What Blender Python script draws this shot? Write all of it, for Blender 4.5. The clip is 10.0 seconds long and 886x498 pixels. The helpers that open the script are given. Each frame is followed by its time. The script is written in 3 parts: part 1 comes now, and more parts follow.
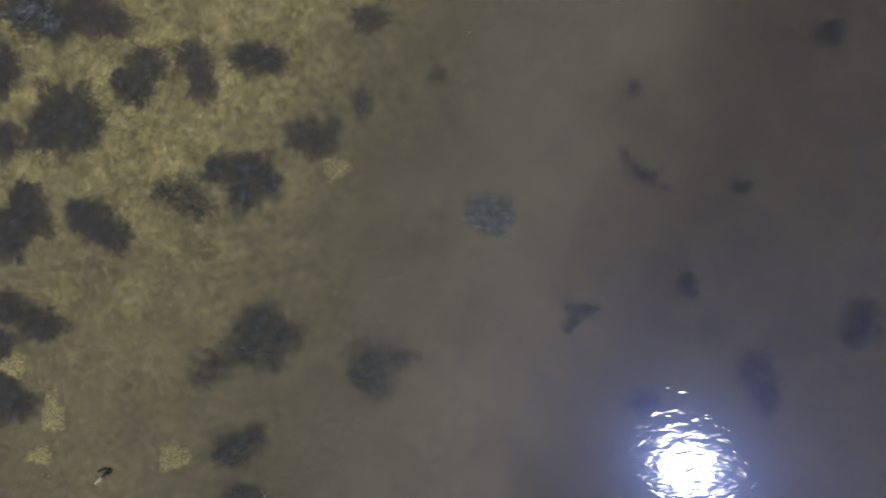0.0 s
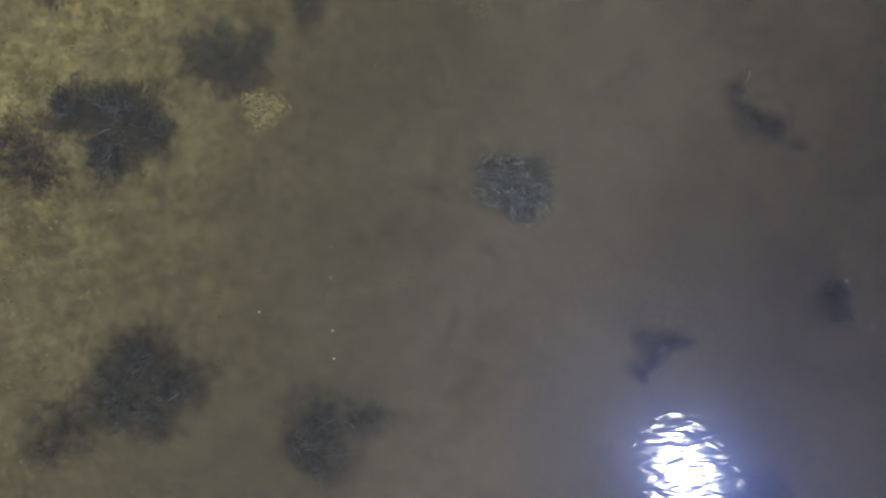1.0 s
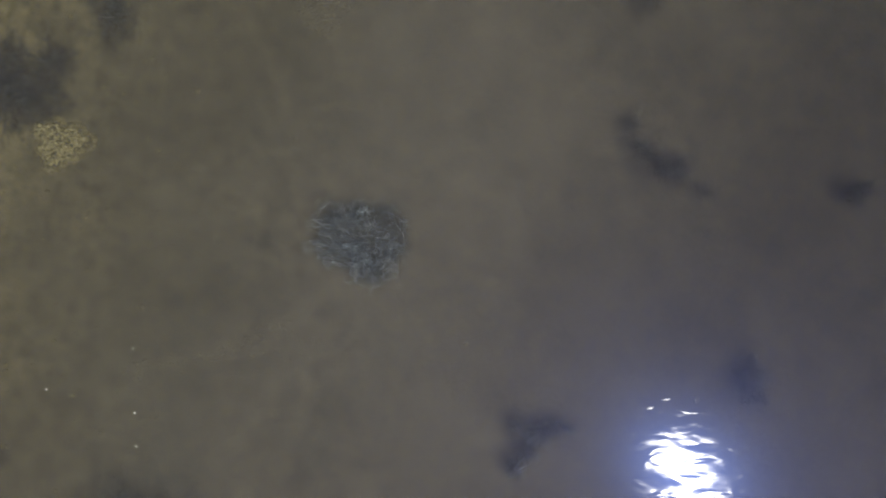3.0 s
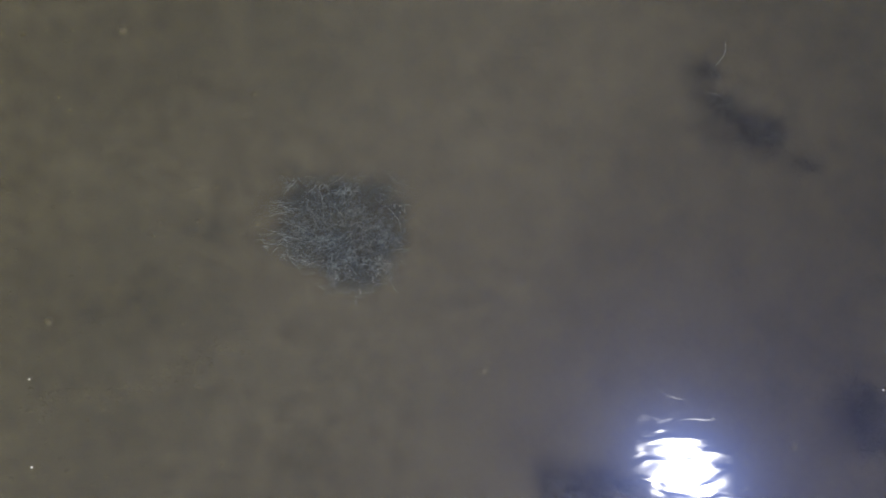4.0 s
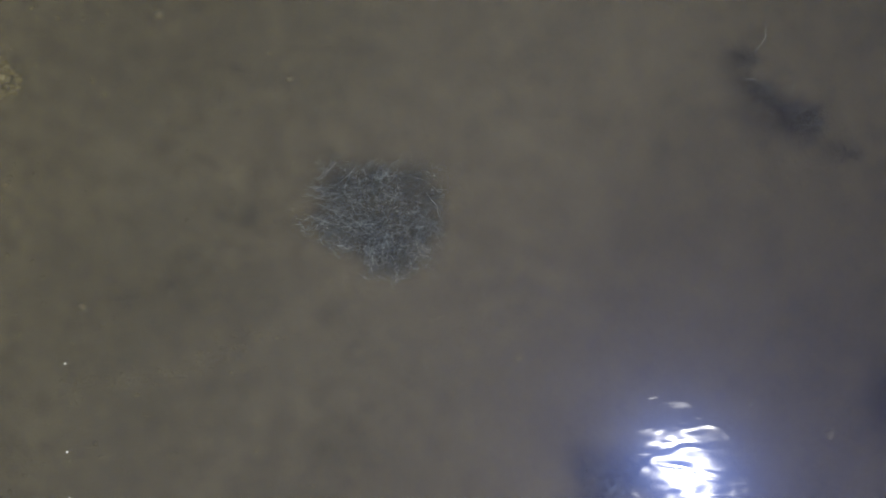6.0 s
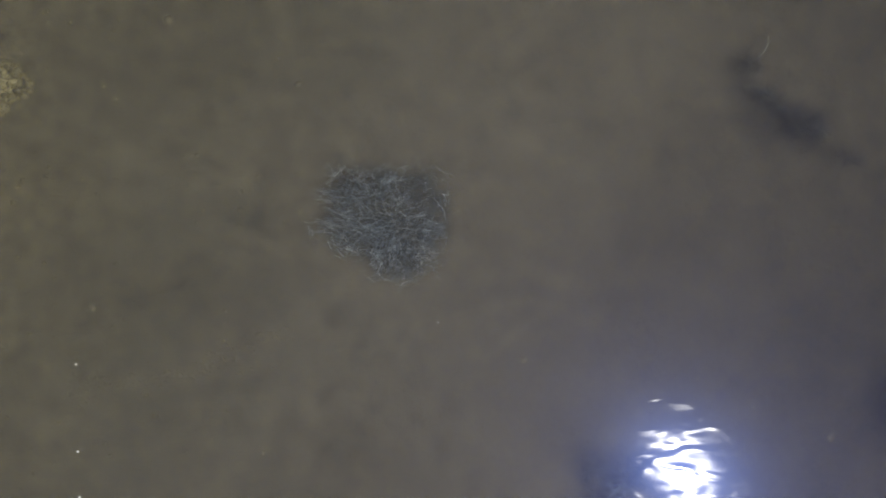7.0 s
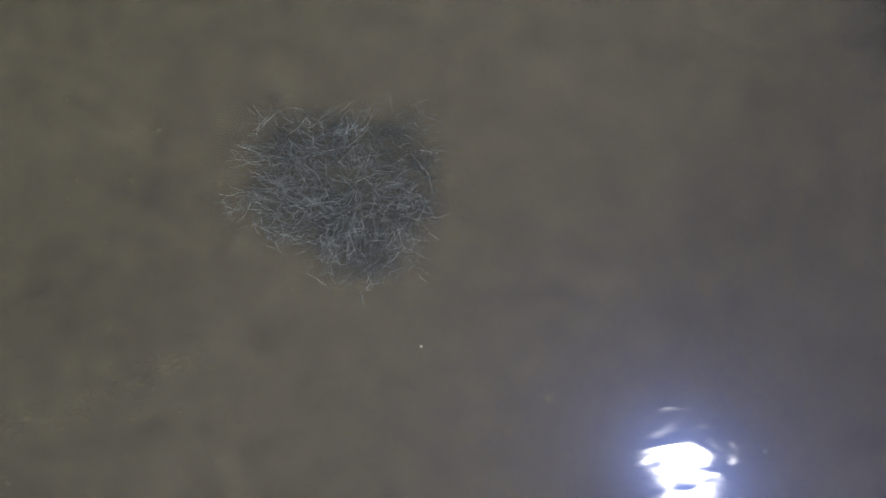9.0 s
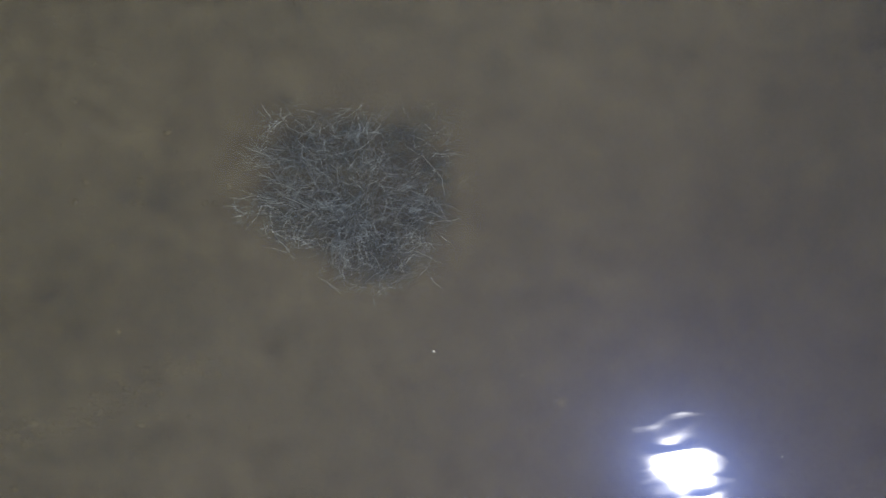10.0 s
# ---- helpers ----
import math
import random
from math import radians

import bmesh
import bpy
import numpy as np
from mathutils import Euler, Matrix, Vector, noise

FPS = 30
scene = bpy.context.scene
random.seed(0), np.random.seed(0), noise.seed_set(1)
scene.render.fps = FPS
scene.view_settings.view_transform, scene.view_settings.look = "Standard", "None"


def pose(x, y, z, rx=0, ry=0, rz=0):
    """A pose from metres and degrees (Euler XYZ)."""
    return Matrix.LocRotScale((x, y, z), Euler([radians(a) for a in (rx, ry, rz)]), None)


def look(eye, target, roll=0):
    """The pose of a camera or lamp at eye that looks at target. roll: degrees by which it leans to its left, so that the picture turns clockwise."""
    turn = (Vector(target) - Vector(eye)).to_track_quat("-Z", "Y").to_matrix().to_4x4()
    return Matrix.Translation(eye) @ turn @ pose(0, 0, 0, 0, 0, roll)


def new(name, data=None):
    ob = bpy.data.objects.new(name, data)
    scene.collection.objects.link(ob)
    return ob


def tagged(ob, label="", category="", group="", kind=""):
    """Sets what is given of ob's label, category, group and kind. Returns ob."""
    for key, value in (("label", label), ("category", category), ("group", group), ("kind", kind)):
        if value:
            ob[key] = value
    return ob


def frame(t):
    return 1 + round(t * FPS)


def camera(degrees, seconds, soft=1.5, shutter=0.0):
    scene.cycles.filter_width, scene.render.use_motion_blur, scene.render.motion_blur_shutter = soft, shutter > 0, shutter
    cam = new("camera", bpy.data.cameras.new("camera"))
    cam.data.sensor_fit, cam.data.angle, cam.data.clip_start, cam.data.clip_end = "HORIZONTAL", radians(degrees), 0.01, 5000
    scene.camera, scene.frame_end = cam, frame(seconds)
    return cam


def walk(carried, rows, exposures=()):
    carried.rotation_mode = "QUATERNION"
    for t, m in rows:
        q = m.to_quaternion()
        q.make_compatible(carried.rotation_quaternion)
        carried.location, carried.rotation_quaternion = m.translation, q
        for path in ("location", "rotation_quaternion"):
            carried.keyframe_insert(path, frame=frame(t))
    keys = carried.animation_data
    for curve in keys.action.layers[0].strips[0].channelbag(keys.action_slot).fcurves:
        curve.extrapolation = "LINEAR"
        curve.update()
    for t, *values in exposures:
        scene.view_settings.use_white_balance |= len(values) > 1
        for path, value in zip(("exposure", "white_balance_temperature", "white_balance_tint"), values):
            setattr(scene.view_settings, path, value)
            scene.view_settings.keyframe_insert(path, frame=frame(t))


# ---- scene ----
LENS = 73.0
cam = camera(LENS, 10.0, soft=1.6)
# seconds, x, y, height over the water, yaw: a straight-down view all the way
PATH = [
    (0.0, -0.707, -0.551, 8.509, -1.0),
    (0.5, -0.677, -0.536, 6.812, -0.85),
    (1.0, -0.655, -0.614, 5.178, -0.7),
    (1.5, -0.814, -0.652, 4.651, -0.55),
    (1.8, -0.750, -0.560, 4.621, -0.45),
    (2.0, -0.419, -0.440, 4.608, -0.36),
    (2.1, -0.085, -0.345, 4.607, -0.34),
    (2.2, 0.240, -0.260, 4.609, -0.32),
    (2.3, 0.430, -0.200, 4.611, -0.31),
    (2.5, 0.562, -0.163, 4.617, -0.3),
    (2.7, 0.608, -0.142, 4.588, -0.26),
    (3.8, 0.525, -0.178, 3.161, -0.3),
    (4.0, 0.534, -0.181, 3.128, -0.3),
    (4.5, 0.511, -0.211, 3.092, -0.22),
    (5.0, 0.462, -0.241, 3.077, -0.22),
    (5.5, 0.389, -0.264, 3.087, -0.15),
    (7.0, 0.302, -0.239, 3.155, 0.12),
    (7.5, 0.302, -0.243, 2.934, 0.27),
    (8.0, 0.354, -0.229, 2.364, 0.18),
    (8.5, 0.372, -0.243, 2.094, 0.08),
    (9.0, 0.353, -0.290, 2.074, 0.0),
    (9.5, 0.336, -0.312, 2.044, -0.05),
    (10.0, 0.309, -0.277, 2.051, -0.08),
]
walk(cam, [(t, pose(x, y, z, 0, 0, yaw)) for t, x, y, z, yaw in PATH])

# ---- light: high clear sun behind the camera's lower right, open sky ----
SUN_TO = Vector((0.402, -0.375, 1.0)).normalized()
sky_world = bpy.data.worlds.new("sky")
scene.world = sky_world
sky_world.use_nodes = True
wn = sky_world.node_tree
sky = wn.nodes.new("ShaderNodeTexSky")
sky.sky_type, sky.sun_disc = "NISHITA", False
sky.sun_elevation, sky.sun_rotation = math.asin(SUN_TO.z), math.atan2(SUN_TO.x, SUN_TO.y)
wn.links.new(sky.outputs[0], wn.nodes["Background"].inputs[0])
wn.nodes["Background"].inputs[1].default_value = 0.14
sun = new("sun", bpy.data.lights.new("sun", "SUN"))
sun.data.energy, sun.data.angle, sun.data.color = 3.3, radians(0.53), (1.0, 0.95, 0.88)
sun.matrix_world = look(SUN_TO * 40, (0, 0, 0))
scene.view_settings.exposure = -0.12

# ---- materials ----


class Mat:
    """A node material under construction."""

    def __init__(self, name):
        self.m = bpy.data.materials.new(name)
        self.m.use_nodes = True
        self.t = self.m.node_tree
        self.t.nodes.clear()
        self.out = self.t.nodes.new("ShaderNodeOutputMaterial")

    def n(self, kind, **inputs):
        node = self.t.nodes.new("ShaderNode" + kind)
        for key, v in inputs.items():
            socket = node.inputs[int(key[1:])] if key[0] == "i" and key[1:].isdigit() else node.inputs[key.replace("_", " ")]
            if hasattr(v, "is_output"):
                self.t.links.new(v, socket)
            else:
                socket.default_value = v
        return node

    def coords(self, scale=(1, 1, 1)):
        return self.n("Mapping", Vector=self.n("NewGeometry").outputs["Position"], Scale=scale).outputs[0]

    def noise(self, scale, detail=4.0, rough=0.55, vec=None, distort=0.0):
        return self.n("TexNoise", Vector=vec or self.coords(), Scale=scale, Detail=detail, Roughness=rough, Distortion=distort).outputs[0]

    def ramp(self, fac, *stops):
        node = self.n("ValToRGB", Fac=fac)
        els = node.color_ramp.elements
        while len(els) < len(stops):
            els.new(0.5)
        for e, (pos, col) in zip(els, stops):
            e.position, e.color = pos, (*col, 1) if len(col) == 3 else col
        return node.outputs[0]

    def mix(self, fac, a, b, blend="MIX"):
        node = self.t.nodes.new("ShaderNodeMix")
        node.data_type, node.blend_type = "RGBA", blend
        for socket, v in ((node.inputs[0], fac), (node.inputs[6], a), (node.inputs[7], b)):
            if hasattr(v, "is_output"):
                self.t.links.new(v, socket)
            else:
                socket.default_value = (*v, 1) if isinstance(v, tuple) and len(v) == 3 else v
        return node.outputs[2]

    def math(self, op, a, b=0.0, clamp=False):
        node = self.t.nodes.new("ShaderNodeMath")
        node.operation, node.use_clamp = op, clamp
        for socket, v in zip(node.inputs, (a, b)):
            if hasattr(v, "is_output"):
                self.t.links.new(v, socket)
            else:
                socket.default_value = v
        return node.outputs[0]

    def axis(self, i, lo, hi):
        """0 to 1 as the place goes from lo to hi along the x, y or z axis."""
        sep = self.n("SeparateXYZ", Vector=self.n("NewGeometry").outputs["Position"]).outputs[i]
        node = self.n("MapRange", Value=sep)
        node.interpolation_type = "SMOOTHSTEP"
        node.inputs[1].default_value, node.inputs[2].default_value = lo, hi
        return node.outputs[0]

    def shallows(self, lo, hi, wob=3.0):
        """0 to 1 from lo to hi across the slanting shore, with an uneven edge."""
        x = self.n("SeparateXYZ", Vector=self.n("NewGeometry").outputs["Position"])
        edge = self.math("MULTIPLY", self.math("SUBTRACT", self.noise(0.5, 5, 0.6), 0.5), wob)
        along = self.math("ADD", self.math("SUBTRACT", x.outputs[0], self.math("MULTIPLY", x.outputs[1], 0.36)), edge)
        node = self.n("MapRange", Value=along)
        node.interpolation_type = "SMOOTHSTEP"
        node.inputs[1].default_value, node.inputs[2].default_value = lo, hi
        return node.outputs[0]

    def surface(self, color, rough=0.8, bump=None, dist=0.01, spec=0.3):
        b = self.n("BsdfPrincipled")
        for socket, v in ((b.inputs["Base Color"], color), (b.inputs["Roughness"], rough)):
            if hasattr(v, "is_output"):
                self.t.links.new(v, socket)
            else:
                socket.default_value = (*v, 1) if isinstance(v, tuple) else v
        b.inputs["Specular IOR Level"].default_value = spec
        if bump is not None:
            node = self.n("Bump", Height=bump, Distance=dist)
            self.t.links.new(node.outputs[0], b.inputs["Normal"])
        self.t.links.new(b.outputs[0], self.out.inputs[0])
        return self.m


def make_bed():
    k = Mat("lake_bed")
    shallow = k.math("MULTIPLY", k.shallows(-0.6, -4.8), k.math("ADD", k.math("MULTIPLY", k.axis(1, -3.8, 2.2), 0.8), 0.2))
    silt = k.ramp(k.noise(1.3, 6, 0.62), (0.3, (0.12, 0.113, 0.092)), (0.52, (0.18, 0.168, 0.133)), (0.75, (0.24, 0.223, 0.172)))
    spots = k.ramp(k.noise(9, 5, 0.65), (0.36, (0.62, 0.62, 0.63)), (0.5, (0.95, 0.95, 0.95)), (0.64, (1.35, 1.34, 1.25)))
    silt = k.mix(0.7, silt, spots, "MULTIPLY")
    algae = k.ramp(k.noise(2.2, 7, 0.66), (0.3, (0.205, 0.192, 0.125)), (0.5, (0.41, 0.382, 0.22)), (0.7, (0.62, 0.58, 0.36)))
    blotch = k.ramp(k.noise(7.5, 4, 0.6, None, 0.7), (0.38, (0.58, 0.59, 0.58)), (0.52, (1.0, 1.0, 0.98)), (0.66, (1.5, 1.48, 1.36)))
    algae = k.mix(0.75, algae, blotch, "MULTIPLY")
    grit = k.ramp(k.noise(22, 6, 0.7), (0.36, (0.42, 0.42, 0.4)), (0.5, (0.95, 0.95, 0.95)), (0.64, (1.6, 1.58, 1.4)))
    algae = k.mix(0.5, algae, grit, "MULTIPLY")
    patch = k.math("MULTIPLY", shallow, k.ramp(k.noise(0.9, 6, 0.65), (0.34, (0.35,) * 3), (0.56, (1, 1, 1))), True)
    tufts = k.math("MULTIPLY", k.shallows(-0.4, -3.4), k.ramp(k.noise(8, 5, 0.62), (0.5, (0, 0, 0)), (0.64, (0.85, 0.85, 0.85))), True)
    beds = k.math("MULTIPLY", k.ramp(k.noise(1.2, 4, 0.6), (0.42, (0.1, 0.1, 0.1)), (0.6, (1, 1, 1))), k.math("ADD", k.math("MULTIPLY", k.axis(1, -3.2, 0.5), 0.5), 0.35))
    tufts = k.math("MULTIPLY", tufts, beds)
    ground = k.mix(tufts, k.mix(patch, silt, algae), k.mix(k.noise(3, 3), (0.32, 0.295, 0.18), (0.56, 0.53, 0.35)))
    return k.surface(ground, 0.9, k.noise(14, 6, 0.7), 0.03, 0.15)


def make_silt_layer(name, lo, hi, near, far, seed):
    """Clouded water: part lets light through, part scatters it. Olive near the shore, greyer farther out; the darker
    right side is lens vignetting put into the colour.
    """
    k = Mat(name)
    at = k.n("Mapping", Vector=k.coords(), Location=(seed, seed * 2, 0)).outputs[0]
    cloud, wisp = k.noise(0.8, 5, 0.6, at), k.noise(8.5, 6, 0.62, at, 0.6)
    fac = k.n("MapRange", Value=k.math("ADD", k.shallows(-4.8, 0.2, 2.0), k.math("MULTIPLY", k.math("SUBTRACT", cloud, 0.5), 0.6)))
    fac.inputs[3].default_value, fac.inputs[4].default_value = lo, hi
    clear = k.n("BsdfTransparent", Color=(0.97, 0.96, 0.93, 1))
    # far tone lifted mid-lake and cut to the right: vignetting painted into the colour
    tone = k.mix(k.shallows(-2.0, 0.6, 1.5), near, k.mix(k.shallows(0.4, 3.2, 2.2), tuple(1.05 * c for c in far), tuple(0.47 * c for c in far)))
    tone = k.mix(0.4, tone, k.ramp(cloud, (0.35, (0.6, 0.6, 0.61)), (0.65, (1.33, 1.33, 1.3))), "MULTIPLY")
    grain = k.n("MapRange", Value=k.axis(0, -0.8, 0.6))
    grain.inputs[3].default_value, grain.inputs[4].default_value = 0.55, 0.42
    tone = k.mix(grain.outputs[0], tone, k.ramp(wisp, (0.34, (0.5, 0.49, 0.5)), (0.5, (0.98, 0.98, 0.98)), (0.68, (1.6, 1.57, 1.36))), "MULTIPLY")
    scatter = k.n("BsdfDiffuse", Color=tone)
    s = k.n("MixShader", Fac=fac.outputs[0], i1=clear.outputs[0], i2=scatter.outputs[0])
    k.t.links.new(s.outputs[0], k.out.inputs[0])
    return k.m


def make_water():
    k = Mat("water_surface")
    swell = k.n("Bump", Height=k.noise(4.2, 1, 0.5, k.coords((0.38, 1.0, 1.0)), 0.6), Distance=0.0032)
    ripple = k.n("Bump", Height=k.noise(10.5, 1, 0.5, k.coords((0.44, 1.0, 1.0)), 0.5), Distance=0.0025, Normal=swell.outputs[0])
    clear = k.n("BsdfTransparent", Color=(0.93, 0.93, 0.89, 1))
    sharp = k.n("BsdfGlossy", Color=(0.9, 0.93, 1.0, 1), Roughness=0.118, Normal=ripple.outputs[0])
    sharp.distribution = "BECKMANN"
    # blue tint of these two rough lobes paints a bloom around the sun glint
    glow = k.n("BsdfGlossy", Color=(0.2, 0.34, 1.0, 1), Roughness=0.21)
    haze = k.n("BsdfGlossy", Color=(0.28, 0.34, 1.0, 1), Roughness=0.42)
    broad = k.n("MixShader", Fac=0.55, i1=glow.outputs[0], i2=haze.outputs[0])
    gloss = k.n("MixShader", Fac=0.58, i1=sharp.outputs[0], i2=broad.outputs[0])
    fres = k.n("Fresnel", IOR=1.33, Normal=ripple.outputs[0])
    s = k.n("MixShader", Fac=fres.outputs[0], i1=clear.outputs[0], i2=gloss.outputs[0])
    k.t.links.new(s.outputs[0], k.out.inputs[0])
    return k.m


def make_blade(name, dark, mid, pale):
    k = Mat(name)
    each = k.n("NewGeometry").outputs["Random Per Island"]
    col = k.ramp(each, (0.0, dark), (0.55, mid), (1.0, pale))
    mottle = k.ramp(k.noise(60, 3), (0.35, (0.72, 0.72, 0.72)), (0.65, (1.15, 1.15, 1.15)))
    return k.surface(k.mix(0.8, col, mottle, "MULTIPLY"), 0.55, None, 0.0, 0.35)


def make_plain(name, a, b, scale, rough=0.85, bump=0.01):
    k = Mat(name)
    f = k.noise(scale, 6, 0.65)
    return k.surface(k.ramp(f, (0.33, a), (0.67, b)), rough, f, bump)


BED = make_bed()
WATER = make_water()
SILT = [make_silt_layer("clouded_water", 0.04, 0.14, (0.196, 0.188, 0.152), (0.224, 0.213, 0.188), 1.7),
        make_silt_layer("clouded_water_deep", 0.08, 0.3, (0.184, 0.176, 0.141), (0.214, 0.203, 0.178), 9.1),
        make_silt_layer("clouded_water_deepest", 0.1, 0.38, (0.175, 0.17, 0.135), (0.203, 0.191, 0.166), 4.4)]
# stems darker than tips: weed colour plus shade under the clump put into it
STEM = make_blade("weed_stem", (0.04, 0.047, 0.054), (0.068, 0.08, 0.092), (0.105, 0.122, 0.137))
# blue in tips and strands is sky reflection put into the blade colour
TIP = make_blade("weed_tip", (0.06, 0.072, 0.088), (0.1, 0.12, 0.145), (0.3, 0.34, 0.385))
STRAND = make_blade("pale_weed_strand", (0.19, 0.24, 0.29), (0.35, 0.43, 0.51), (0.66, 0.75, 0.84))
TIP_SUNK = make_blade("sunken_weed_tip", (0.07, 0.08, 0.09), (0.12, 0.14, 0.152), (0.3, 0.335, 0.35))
ROOT = make_plain("weed_frond", (0.058, 0.058, 0.071), (0.097, 0.098, 0.117), 30, 0.95, 0.02)
MASS = make_plain("weed_mass", (0.036, 0.054, 0.065), (0.072, 0.1, 0.118), 30, 0.95, 0.01)
ALGAE = make_plain("yellow_algae", (0.32, 0.293, 0.158), (0.6, 0.56, 0.34), 26, 0.9, 0.02)
ALGAE_LOOSE = make_blade("loose_algae", (0.22, 0.195, 0.105), (0.36, 0.33, 0.19), (0.5, 0.46, 0.3))
FLOC = make_plain("pale_floc", (0.18, 0.17, 0.13), (0.29, 0.27, 0.2), 24, 0.9, 0.01)
PEBBLE = make_plain("pale_pebble", (0.27, 0.25, 0.19), (0.5, 0.465, 0.37), 30, 0.7, 0.004)
FOAM = make_plain("white_foam", (0.7, 0.69, 0.66), (0.85, 0.85, 0.83), 300, 0.6, 0.001)
DARK = make_plain("dark_object", (0.03, 0.026, 0.022), (0.085, 0.07, 0.055), 40, 0.9, 0.006)

# ---- helpers of the build ----


def smooth(a, b, v):
    v = np.clip((v - a) / (b - a), 0, 1)
    return v * v * (3 - 2 * v)


DEPTH = 0.65  # scales every depth in the lake


def bed_z(x, y):
    """The lake bed under the water, which lies at z = 0: it deepens to the right."""
    x, y = np.asarray(x, float), np.asarray(y, float)
    slope = smooth(-6.5, 1.5, x - 0.3 * y)
    dips = 0.018 * np.sin(1.7 * x + 0.9 * y) + 0.014 * np.sin(2.9 * y - 1.1 * x + 1.0) + 0.007 * np.sin(6.1 * x + 2.0) * np.sin(5.3 * y)
    return DEPTH * (dips - 0.15 - 0.25 * slope)


def mesh_object(name, verts, faces, material, parent=None, label="", shade=True):
    me = bpy.data.meshes.new(name)
    me.from_pydata(verts, [], faces)
    if shade:
        me.polygons.foreach_set("use_smooth", [True] * len(me.polygons))
    me.materials.append(material)
    me.update()
    ob = new(name, me)
    if parent:
        ob.parent = parent
    if label:
        tagged(ob, label)
    return ob


def sheet(name, xs, ys, height, material):
    gx, gy = np.meshgrid(xs, ys)
    gz = height(gx, gy)
    nx, ny = len(xs), len(ys)
    verts = np.stack([gx, gy, gz], -1).reshape(-1, 3).tolist()
    i = np.arange((ny - 1) * nx).reshape(ny - 1, nx)[:, :-1].ravel()
    faces = np.stack([i, i + 1, i + nx + 1, i + nx], -1).tolist()
    return mesh_object(name, verts, faces, material)


def spread(half, step, far):
    """Even steps to half, then growing steps to far, on both sides of 0."""
    inner = np.arange(0, half + step / 2, step)
    outer = []
    d, p = step, inner[-1]
    while p < far:
        d *= 1.6
        p += d
        outer.append(p)
    side = np.concatenate([inner, outer])
    return np.concatenate([-side[:0:-1], side])


# ---- the lake: bed, clouded water, surface ----
tagged(sheet("ground", spread(7.5, 0.06, 400), spread(5, 0.06, 400), bed_z, BED),
       "brown silt lake bed with yellow algae in the shallows", "lake bed", kind="structure")
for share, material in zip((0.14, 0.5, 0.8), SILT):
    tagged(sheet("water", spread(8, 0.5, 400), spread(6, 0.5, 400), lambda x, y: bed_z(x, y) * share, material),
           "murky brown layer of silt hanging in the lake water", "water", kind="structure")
surface = sheet("water", spread(8, 1.0, 400), spread(6, 1.0, 400), lambda x, y: 0 * x, WATER)
tagged(surface, "calm lake surface with fine ripples glinting in the sun", "water", kind="structure")

# ---- water weed ----
rng = np.random.default_rng(5)


def blades(n, lobes, scale, top, z_spread, length, width, lift, loose=0.7, outward=0.6):
    """n bent, tapering three-sided blades that root inside the lobes and lean over near the height top."""
    area = np.array([l[2] * l[3] for l in lobes])
    pick = rng.choice(len(lobes), n, p=area / area.sum())
    lob = np.array(lobes)[pick] * scale
    tufts = max(6, n // 11)
    ang, rad = rng.uniform(0, 2 * np.pi, n), np.sqrt(rng.uniform(0, 1, n))
    rad = np.where(rng.random(n) < loose, np.abs(rng.normal(0, 0.62, n)), rad)
    fx, fy = rad * np.cos(ang), rad * np.sin(ang)
    base = np.stack([lob[:, 0] + fx * lob[:, 2], lob[:, 1] + fy * lob[:, 3]], -1)
    # gather the blades into tufts
    seeds = base[rng.choice(n, tufts, replace=False)]
    near = np.argmin(((base[:, None, :] - seeds[None]) ** 2).sum(-1), axis=1)
    pull = rng.uniform(0.3, 0.95, (n, 1))
    base = base * (1 - pull) + seeds[near] * pull
    mean = base.mean(0)
    away = np.arctan2(0.35 * (base[:, 1] - mean[1]), base[:, 0] - mean[0])
    tuft_dir = rng.normal(0.2, 0.4, tufts)[near] + np.where(rng.random(tufts) < 0.5, 0, np.pi)[near]
    out = np.hypot(base[:, 0] - mean[0], base[:, 1] - mean[1]) / (np.abs(base - mean).max() + 1e-6)
    use_out = rng.random(n) < outward * out ** 3
    heading = np.where(use_out, away + rng.normal(0, 0.45, n), tuft_dir + rng.normal(0, 0.42, n))
    reach = length * rng.uniform(0.45, 1.25, n)
    z0 = bed_z(base[:, 0], base[:, 1])
    z1 = np.minimum(top + z_spread * rng.normal(0, 1, n), -0.006)
    z0 = z0 + (z1 - z0) * lift
    return ribbons(base, heading, reach, z0, z1, width, 6, 0.24)


